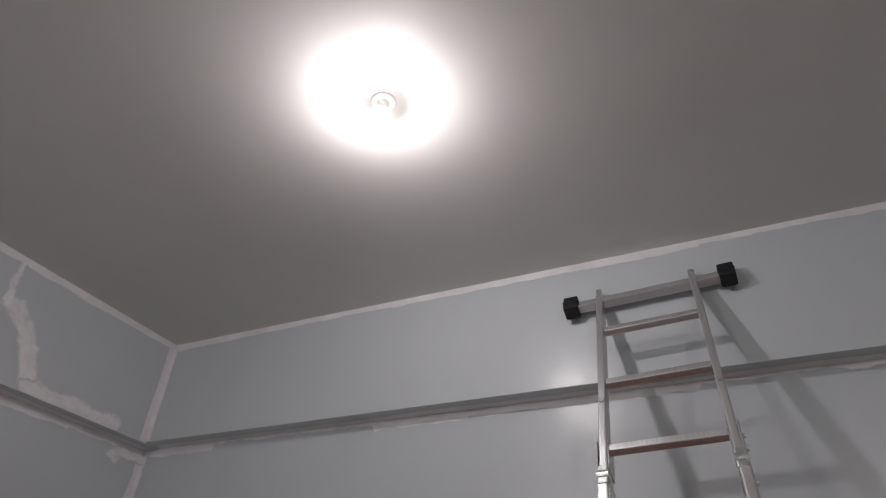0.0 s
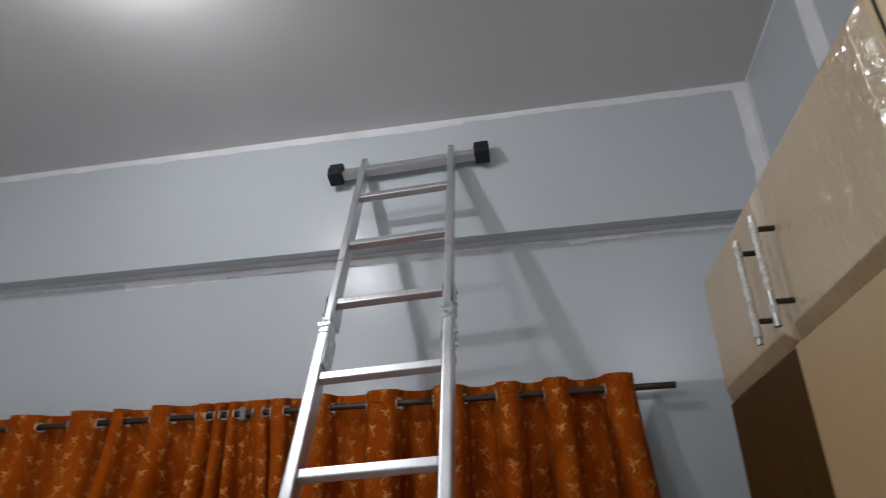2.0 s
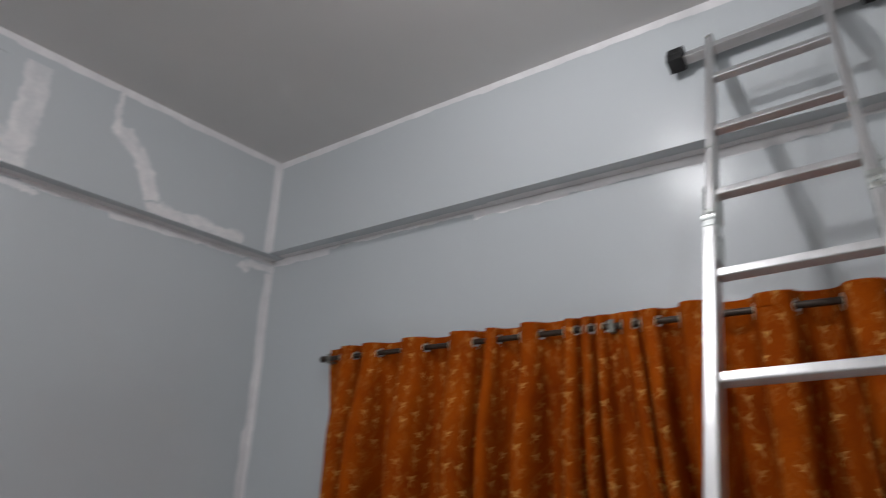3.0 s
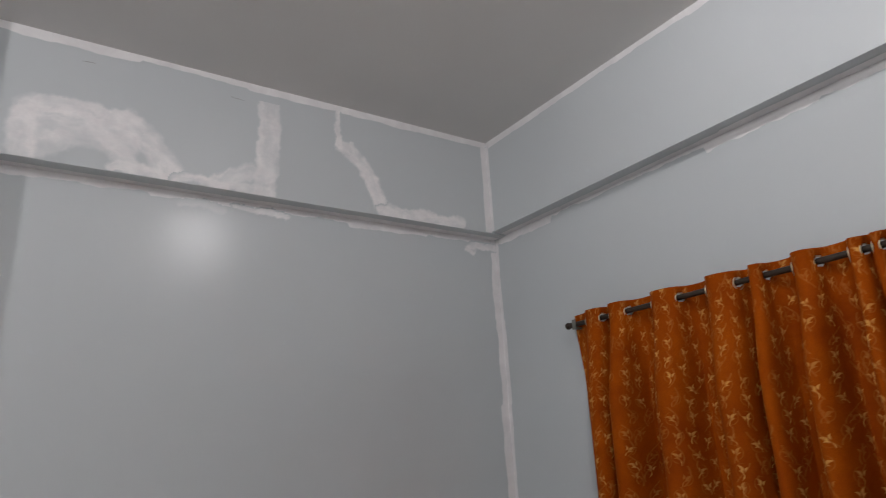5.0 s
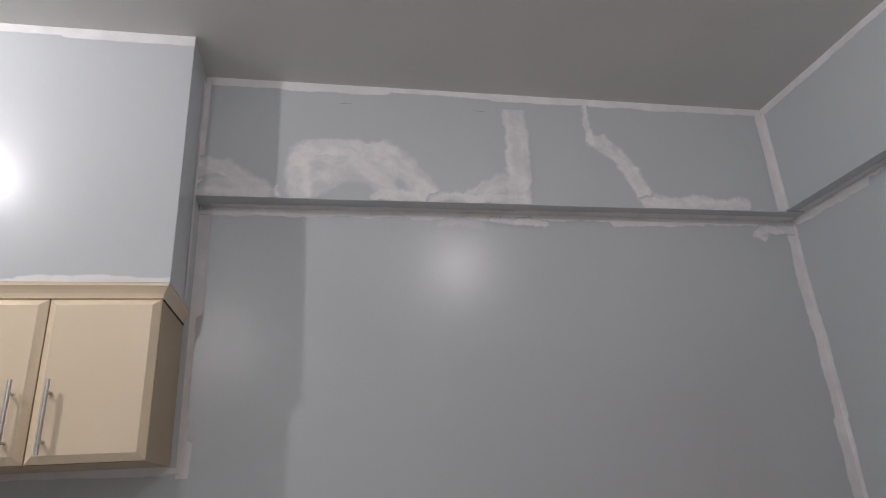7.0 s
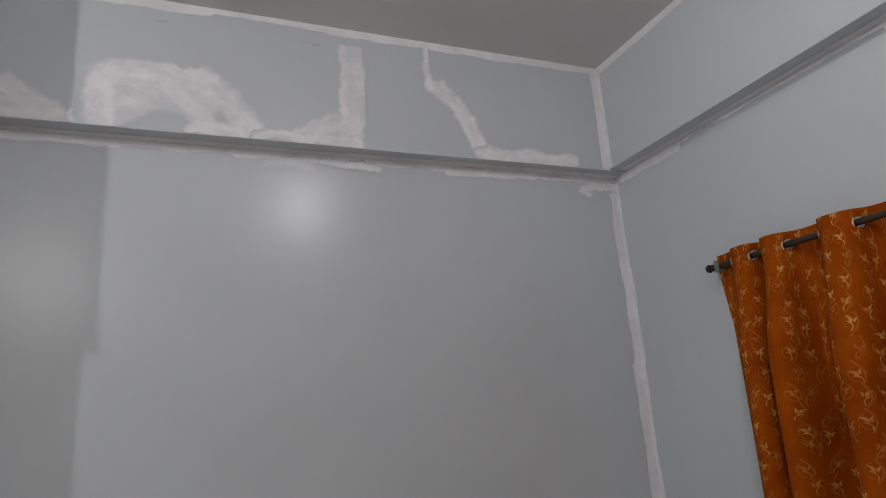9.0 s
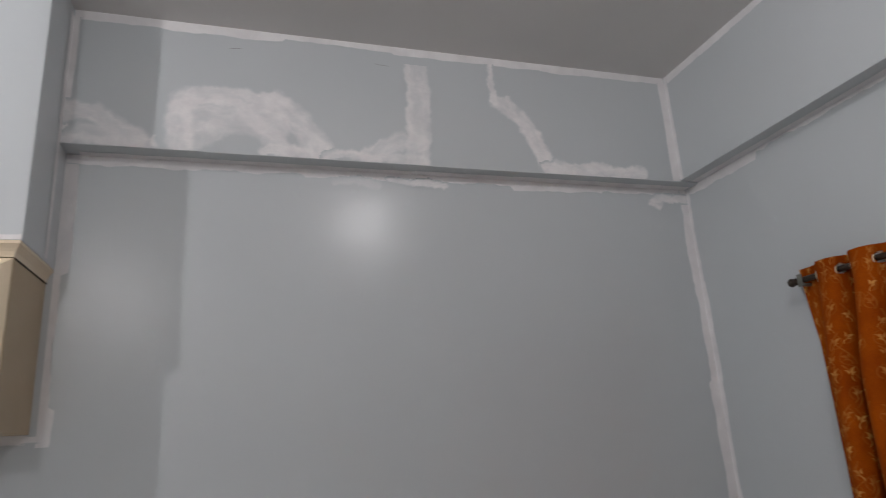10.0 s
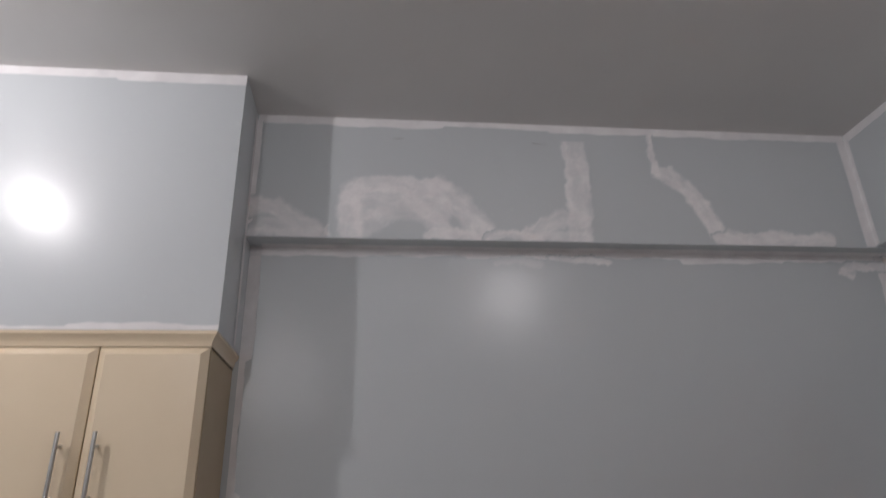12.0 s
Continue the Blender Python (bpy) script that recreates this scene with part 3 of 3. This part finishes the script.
# ---- folding aluminium ladder ----
def ladder():
    top = Vector((2.3998, -0.0175, 2.8370))
    down = Vector((0.0488, -0.5035, -1.0)).normalized()
    up = -down
    facing = Vector((1.0, -0.018, 0.0))
    side = (facing - facing.dot(up) * up).normalized()
    out = up.cross(side)                       # away from the room, towards the wall
    m = Matrix((side, out, up)).transposed().to_4x4()
    m.translation = top
    lad = empty("folding_ladder", m)
    tagged(lad, "folding aluminium ladder leaning on the beam, unfolded straight", "ladder")
    length = top.z / -down.z
    hw, rw, rd = 0.155, 0.026, 0.050           # half inner width, rail width, rail depth
    joints = [0.900, 1.723, 2.546]
    starts = [0.0] + [j + 0.012 for j in joints]
    ends = [j - 0.012 for j in joints] + [length - 0.035]
    for sx in (-1, 1):
        for k, (a, b) in enumerate(zip(starts, ends)):
            x0, x1 = sx * hw, sx * (hw + (rw - 0.003 if k == 0 else rw + 0.002))
            bm = box((min(x0, x1), -rd / 2, -b), (max(x0, x1), rd / 2, -a), 0.006, 3)
            rail = part("rail", bm, ALU, lad)
            if k == 0:
                cap = bmesh.new()
                add_tube(cap, (sx * (hw + rw / 2), -rd / 2 - 0.003, -0.022), (sx * (hw + rw / 2), -rd / 2 + 0.004, -0.022), 0.006, n=14)
                part("rivet", cap, STEEL, rail)
                cap = bmesh.new()
                add_tube(cap, (sx * (hw + rw / 2), -rd / 2 - 0.003, -0.62), (sx * (hw + rw / 2), -rd / 2 + 0.004, -0.62), 0.008, n=14)
                part("rivet", cap, STEEL, rail)
        for j in joints:
            hx = sx * (hw + rw / 2)
            bm = bmesh.new()
            add_tube(bm, (hx - 0.0155, -rd / 2 + 0.008, -j), (hx + 0.0155, -rd / 2 + 0.008, -j), 0.0165, n=20)
            add_box(bm, (hx - 0.0145, -rd / 2 - 0.003, -j - 0.030), (hx + 0.0145, rd / 2 + 0.002, -j + 0.030), 0.004)
            hinge = part("hinge", bm, STEEL, lad, "zinc-plated folding hinge")
            for lo, hi in ((-j + 0.02, -j + 0.13), (-j - 0.14, -j - 0.02)):
                ix = sx * (hw - 0.0035)
                plate = box((min(ix, ix + sx * 0.003), -rd / 2 + 0.004, lo), (max(ix, ix + sx * 0.003), rd / 2 + 0.012, hi), 0.0012, 1)
                part("hinge_plate", plate, STEEL, hinge)
                ox = sx * (hw + rw + 0.0005)
                plate = box((min(ox, ox + sx * 0.003), -rd / 2 + 0.004, lo), (max(ox, ox + sx * 0.003), rd / 2 + 0.010, hi), 0.0012, 1)
                part("hinge_plate", plate, STEEL, hinge)
                for t in (0.3, 0.7):
                    zz = lo + (hi - lo) * t
                    bolt = bmesh.new()
                    add_tube(bolt, (ox, 0.004, zz), (ox + sx * 0.009, 0.004, zz), 0.006, n=8)
                    part("bolt", bolt, STEEL, hinge)
        foot = box((sx * (hw + rw / 2) - 0.02, -rd / 2 - 0.005, -length + 0.002), (sx * (hw + rw / 2) + 0.02, rd / 2 + 0.005, -length + 0.05), 0.006)
        part("rubber_foot", foot, RUBBER, lad)
    for k in range(11):
        s = 0.252 + 0.2744 * k
        bm = bmesh.new()
        # flat tread in front, hollowed body behind, ribs on the tread
        add_box(bm, (-hw, -0.016, -s - 0.011), (hw, 0.010, -s + 0.013), 0.004, 3)
        for i in range(4):
            yy = -0.011 + 0.0055 * i
            add_box(bm, (-hw, yy, -s + 0.0125), (hw, yy + 0.0025, -s + 0.0142))
        part("rung", bm, ALU, lad)
    # stabiliser bar across the head, with rubber ends
    z0 = -0.050
    bm = box((-0.250, rd / 2 - 0.034, z0 - 0.026), (0.262, rd / 2 - 0.008, z0 + 0.018), 0.004, 2)
    add_box(bm, (-0.250, rd / 2 - 0.042, z0 - 0.026), (0.262, rd / 2 - 0.03, z0 - 0.014), 0.003, 2)
    part("stabiliser_bar", bm, ALU, lad)
    for sx in (-1, 1):
        px, pz = (0.280, z0) if sx > 0 else (-0.275, z0)
        bm = box((px - 0.027, -0.028, pz - 0.040), (px + 0.027, 0.026, pz + 0.034), 0.005, 2)
        add_box(bm, (px - 0.0285, -0.030, pz - 0.006), (px + 0.0285, 0.010, pz + 0.002), 0.001, 1)
        part("rubber_pad", bm, RUBBER, lad, "black rubber end pad")


ladder()


# ---- curtain rod and curtains ----
RODY = 0.030


def rod_z(x):
    return 1.905 + (x - 0.45) * 0.0066


def curtain_rod():
    rod = empty("curtain_rod", Matrix.Translation((0, 0, 0)))
    tagged(rod, "dark bronze metal curtain rod on wall brackets", "curtain rod")
    bm = bmesh.new()
    add_tube(bm, (0.466, RODY, rod_z(0.47)), (3.228, RODY, rod_z(3.228)), 0.0105, n=20)
    part("pole", bm, ROD, rod, smooth=False)
    fin = lathe([(0.002, -0.004), (0.012, -0.004), (0.013, 0.004), (0.008, 0.008), (0.014, 0.014), (0.016, 0.022), (0.013, 0.030), (0.004, 0.034)], (0, 0, 0))
    bmesh.ops.transform(fin, matrix=Matrix.Translation((0.472, RODY, rod_z(0.47))) @ Euler((0, -math.pi / 2, 0)).to_matrix().to_4x4(), verts=fin.verts[:])
    part("finial", fin, ROD, rod, smooth=True)
    for x in (0.500, 1.822):
        bm = box((x - 0.016, REC - 0.004, rod_z(x) - 0.035), (x + 0.016, REC + 0.004, rod_z(x) + 0.03), 0.002)
        add_box(bm, (x - 0.008, RODY - 0.004, rod_z(x) - 0.022), (x + 0.008, REC, rod_z(x) - 0.012), 0.002)
        add_box(bm, (x - 0.010, RODY - 0.017, rod_z(x) - 0.024), (x + 0.010, RODY - 0.012, rod_z(x) + 0.020), 0.002)
        part("bracket", bm, DULL, rod, "dull grey metal bracket")


def curtain(x0, x1, crests, seed, flare0, flare1, label, f1_soft=True):
    """Eyelet curtain: crests are the spans along the rod where a fold stands before it, from x0 to x1."""
    xs, ph = [x0], [-0.42]
    for i, (a, b) in enumerate(crests):
        xs += [a, b]
        ph += [i - 0.25, i + 0.25]
    xs.append(x1), ph.append(len(crests) - 1 + (0.5 if x1 > crests[-1][1] + 0.008 else 0.28))
    N = int((x1 - x0) / 0.0030)
    sx = np.linspace(x0, x1, N + 1)
    phase = np.interp(sx, xs, ph)
    ker = np.hanning(7)
    ker /= ker.sum()
    phase = np.convolve(np.concatenate([np.full(3, phase[0]), phase, np.full(3, phase[-1])]), ker, "valid")
    gap = np.interp(sx, [(a + b) / 2 for a, b in crests], np.gradient(np.array([(a + b) / 2 for a, b in crests])))
    amp = np.clip(0.27 * gap, 0.020, 0.046)
    cosv = np.cos(2 * math.pi * phase)
    wave = np.sign(cosv) * np.abs(cosv) ** 0.65
    over = 0.055 * gap * np.sin(4 * math.pi * phase)      # folds bulge out over their necks
    y_top = RODY - amp * wave
    u = np.concatenate([[0], np.cumsum(np.hypot(np.diff(sx), np.diff(y_top)))]) * 1.35
    zs = np.concatenate([np.linspace(0.043, -0.05, 24), np.linspace(-0.07, -1.80, 60)])
    eye = []
    for i in range(N):
        if cosv[i] * cosv[i + 1] < 0:
            eye.append(i)
    bm = bmesh.new()
    lay = bm.loops.layers.uv.new("cloth")
    grid = []
    for zz in zs:
        t = max(0.0, -zz) / 1.8
        row = []
        for i in range(N + 1):
            f = (sx[i] - x0) / (x1 - x0)
            spread = flare0 * (1 - f) ** 5 + flare1 * f ** (2 if f1_soft else 12)
            grow = min(1.0, t * 4.5)
            a = amp[i] * (1 + (1.5 if wave[i] > 0 else 1.0) * grow * grow * (3 - 2 * grow)) * (1 + 0.25 * noise.noise(Vector((sx[i] * 3, zz * 1.5, seed))))
            shift = 0.020 * t * noise.noise(Vector((sx[i] * 2.2, zz * 1.1, seed + 3.0)))
            sag = -0.004 * wave[i]
            yy = min(RODY - a * wave[i] + 0.006 * noise.noise(Vector((sx[i] * 14, zz * 6, seed))), REC - 0.006)
            ripple = 0.004 * noise.noise(Vector((sx[i] * 9, 3.0, seed))) if zz > 0.0 else 0.0
            row.append(bm.verts.new((sx[i] + over[i] * (0.5 + min(0.5, t * 3)) + spread * t * 2.2 + shift, yy, rod_z(sx[i]) + zz + sag * (1 if zz > 0 else 0.3) + ripple)))
        grid.append(row)
    holes = [(u[i] + u[i + 1]) / 2 for i in eye]
    for r in range(len(zs) - 1):
        for i in range(N):
            zc, uc = (zs[r] + zs[r + 1]) / 2, (u[i] + u[i + 1]) / 2
            if abs(zc) < 0.03 and any((uc - h) ** 2 / 1.8 + zc ** 2 < 0.0195 ** 2 for h in holes):
                continue
            face = bm.faces.new((grid[r][i], grid[r + 1][i], grid[r + 1][i + 1], grid[r][i + 1]))
            for loop, (rr, ii) in zip(face.loops, ((r, i), (r + 1, i), (r + 1, i + 1), (r, i + 1))):
                loop[lay].uv = (u[ii], zs[rr])
    root = empty("curtain", Matrix.Translation((0, 0, 0)))
    tagged(root, label, "curtain", "curtains on the rod")
    cloth = part("cloth", bm, CLOTH, root, smooth=True)
    sol = cloth.modifiers.new("thickness", "SOLIDIFY")
    sol.thickness, sol.offset = 0.0022, 0.0
    for i in eye:
        p = Vector((sx[i], RODY, rod_z(sx[i]) - 0.004))
        d = Vector((sx[i + 1] - sx[i], y_top[i + 1] - y_top[i], 0)).normalized()
        nrm = Vector((-d.y, d.x, 0))
        mm = Matrix((d, Z, nrm)).transposed().to_4x4()
        mm.translation = p
        bm = bmesh.new()
        torus(bm, mm, 0.0215, 0.0034)
        bmesh.ops.recalc_face_normals(bm, faces=bm.faces[:])
        part("eyelet", bm, BRASS, root, smooth=True)


curtain_rod()
curtain(0.464, 1.856, ((0.570, 0.662), (0.707, 0.798), (0.920, 1.048), (1.164, 1.285), (1.338, 1.385), (1.481, 1.560), (1.652, 1.698),
                       (1.714, 1.748), (1.766, 1.798)), 1.0, -0.012, 0.10,
        "rust orange velvet eyelet curtain with gold sprigs, drawn closed", False)
curtain(1.812, 3.108, ((1.853, 1.903), (1.915, 1.975), (2.040, 2.133), (2.252, 2.361), (2.475, 2.580), (2.678, 2.753), (2.828, 2.908),
                       (3.013, 3.106)), 5.0, 0.145, 0.06,
        "rust orange velvet eyelet curtain with gold sprigs, flaring free edge")


# ---- cabinets ----
def profile_door(y0, y1, z0, z1, x, thick=0.022, bev=0.034):
    """A door facing +x with a wide sloping profile round its field; returns face and edge meshes."""
    face, edge = bmesh.new(), bmesh.new()
    def ring(bm, inset, xx):
        return [bm.verts.new((xx, y0 + inset, z0 + inset)), bm.verts.new((xx, y1 - inset, z0 + inset)),
                bm.verts.new((xx, y1 - inset, z1 - inset)), bm.verts.new((xx, y0 + inset, z1 - inset))]
    a, b = ring(edge, 0.0, x - thick), ring(edge, 0.0, x - 0.016)
    cc, d = ring(edge, 0.0015, x - 0.0145), ring(edge, bev, x)
    for p, q in ((a, b), (b, cc), (cc, d)):
        for i in range(4):
            edge.faces.new((p[i], p[(i + 1) % 4], q[(i + 1) % 4], q[i]))
    edge.faces.new(a[::-1])
    e = ring(face, bev, x)
    g = ring(face, bev + 0.0015, x + 0.0006)
    for i in range(4):
        face.faces.new((e[i], e[(i + 1) % 4], g[(i + 1) % 4], g[i]))
    face.faces.new(g)
    for bm in (face, edge):
        bmesh.ops.recalc_face_normals(bm, faces=bm.faces[:])
    return face, edge


def bar_handle(parent, x, y, zt, zb, lumps=False):
    bm = bmesh.new()
    if lumps:
        n, k = 40, 14
        rings = []
        for i in range(n + 1):
            z = zb + 0.012 + (zt - zb - 0.024) * i / n
            r = 0.0066 + 0.0026 * noise.noise(Vector((z * 70, y * 9, 1.0))) + 0.0020 * noise.noise(Vector((z * 170, y, 2.0)))
            rings.append([bm.verts.new((x + r * math.cos(2 * math.pi * j / k), y + r * math.sin(2 * math.pi * j / k), z)) for j in range(k)])
        for a, b in zip(rings, rings[1:]):
            for j in range(k):
                bm.faces.new((a[j], a[(j + 1) % k], b[(j + 1) % k], b[j]))
        bm.faces.new(rings[0][::-1]), bm.faces.new(rings[-1])
        wrap = part("wrapping", bm, WRAP, parent, "white bubble wrap round the bar", smooth=True)
        bm = bmesh.new()
    add_tube(bm, (x, y, zb), (x, y, zt), 0.006, n=16)
    h = part("handle", bm, CHROME, parent, "brushed steel bar handle")
    return h


def wall_cabinet():
    zb, zt = 1.534, 2.056
    cab = empty("wall_cabinet", Matrix.Translation((0, 0, 0)))
    tagged(cab, "cream laminate wall cabinet with profiled doors under the bulkhead", "cabinet")
    y0, y1 = -3.72, -2.484
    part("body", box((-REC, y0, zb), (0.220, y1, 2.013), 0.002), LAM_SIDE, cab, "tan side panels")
    # cornice: a coved board that sweeps out from over the doors to the bulkhead
    bm = bmesh.new()
    rings = []
    for off, z in ((0.0, 2.0135), (0.001, 2.020), (0.0035, 2.029), (0.008, 2.038), (0.014, 2.047), (0.0165, 2.050), (0.0165, zt + 0.003)):
        rings.append([bm.verts.new(p) for p in ((-REC, y0, z), (0.233 + off, y0, z), (0.233 + off, y1 + 0.001 + off, z), (-REC, y1 + 0.001 + off, z))])
    for a, b in zip(rings, rings[1:]):
        for i in range(4):
            bm.faces.new((a[i], a[(i + 1) % 4], b[(i + 1) % 4], b[i]))
    bm.faces.new(rings[0][::-1]), bm.faces.new(rings[-1])
    bmesh.ops.recalc_face_normals(bm, faces=bm.faces[:])
    part("cornice", bm, LAM, cab)
    part("joint", box((-REC, y1 - 0.004, 2.0095), (0.219, y1 + 0.0022, 2.0140)), DARKGAP, cab)
    for ya, yb, hy in ((-2.799, -2.486, -2.754), (-3.114, -2.803, -2.851)):
        face, edge = profile_door(ya, yb, zb + 0.004, 2.012, 0.244, bev=0.021)
        door = part("door", face, LAM, cab)
        part("profile", edge, LAM, door)
        h = bar_handle(door, 0.276, hy, 1.765, 1.560)
        for z in (1.729, 1.596):
            bm = bmesh.new()
            add_tube(bm, (0.244, hy, z), (0.276, hy, z), 0.0045, n=12)
            part("post", bm, CHROME, door)
    gp = box((0.2225, y0, zb + 0.002), (0.236, -3.122, 2.012), 0.002)
    part("side_door", gp, GREYPANEL, cab, "pale grey plain door panel")
    part("joint", box((0.2225, -3.1215, zb + 0.002), (0.230, -3.1148, 2.012)), DARKGAP, cab)


def low_wardrobe():
    w = empty("wardrobe", Matrix.Translation((0, 0, 0)))
    tagged(w, "olive brown laminate wardrobe standing under the wall cabinet", "wardrobe")
    part("body", box((-REC + 0.002, -3.72, 0), (0.10, -3.135, 1.531), 0.003), OLIVE, w)
    part("plinth", box((-REC + 0.002, -3.715, 0.0), (0.108, -3.14, 0.08), 0.002), OLIVE, w)


wall_cabinet()
low_wardrobe()


def loft_cupboard():
    """Wrapped cupboard on the east side. Local: x to the room, y along the doors towards the window wall."""
    far, near = Vector((3.251, -0.430, 0)), Vector((3.270, -1.346, 0))
    ydir = (far - near).normalized()
    xdir = Vector((-ydir.y, ydir.x, 0))          # out of the doors, to the room
    m = Matrix((xdir, ydir, Z)).transposed().to_4x4()
    m.translation = near
    L = (far - near).length
    cab = empty("cupboard", m)
    tagged(cab, "cream laminate cupboard, its upper doors wrapped in clear film", "cupboard")
    zb, zt, seam = 1.773, 2.085, 0.450
    depth = 0.33
    part("body", box((-depth, 0.0, zb), (-0.0275, L, zt), 0.002), LAM_WARM, cab)
    part("joint", box((-0.0278, 0.0015, zb + 0.003), (-0.0215, L - 0.0015, zt - 0.003)), DARKGAP, cab)
    for a, b, hy in ((0.0, seam - 0.001, seam - 0.052), (seam + 0.001, L, seam + 0.050)):
        face, edge = profile_door(a, b, zb + 0.001, zt, 0.0, bev=0.024)
        door = part("door", face, LAM_WARM, cab)
        part("profile", edge, LAM_EDGE, door, "tan profiled edge")
        bar_handle(door, 0.034, hy, 1.988, 1.788, lumps=True)
        for z in (1.962, 1.830):
            bm = bmesh.new()
            add_tube(bm, (0.0, hy, z), (0.034, hy, z), 0.005, n=12)
            part("post", bm, DARKGAP, door, "dark handle post")
    # lower part: one closed cream door, one dark brown one set back
    part("lower_body", box((-depth, 0.0, 0.0), (-0.020, L, zb - 0.004), 0.002), BROWN, cab, "dark brown carcass")
    part("lower_door", box((-0.0195, 0.0, 0.08), (-0.001, seam - 0.004, zb - 0.005), 0.0025), LAM_TAN, cab, "plain tan door")
    part("lower_door", box((-0.0195, seam + 0.004, 0.08), (-0.008, L - 0.002, zb - 0.006), 0.0025), BROWN, cab, "dark brown door")
    # clear film: a creased sheet over the upper doors
    bm = bmesh.new()
    ny, nz = 130, 60
    grid = []
    for j in range(nz + 1):
        row = []
        for i in range(ny + 1):
            yy, zz = L * i / ny, zb + (zt - zb) * j / nz
            inset = min(yy, L - yy, abs(yy - seam) + 0.012, zz - zb, zt - zz)
            d = -0.0145 * max(0.0, 1 - inset / 0.024) + 0.0016
            flat = max(0.0, min(1.0, inset / 0.03))
            d += flat * (0.004 * abs(noise.noise(Vector((yy * 7, zz * 3.0 + yy * 4, 1.0)))) + 0.0016 * noise.noise(Vector((yy * 34, zz * 9, 5.0))))
            row.append(bm.verts.new((d, yy, zz)))
        grid.append(row)
    for j in range(nz):
        for i in range(ny):
            bm.faces.new((grid[j][i], grid[j][i + 1], grid[j + 1][i + 1], grid[j + 1][i]))
    bmesh.ops.recalc_face_normals(bm, faces=bm.faces[:])
    sheet = part("wrapping_film", bm, FILM, cab, "creased clear plastic film", smooth=True)
    sheet.visible_shadow = False


loft_cupboard()
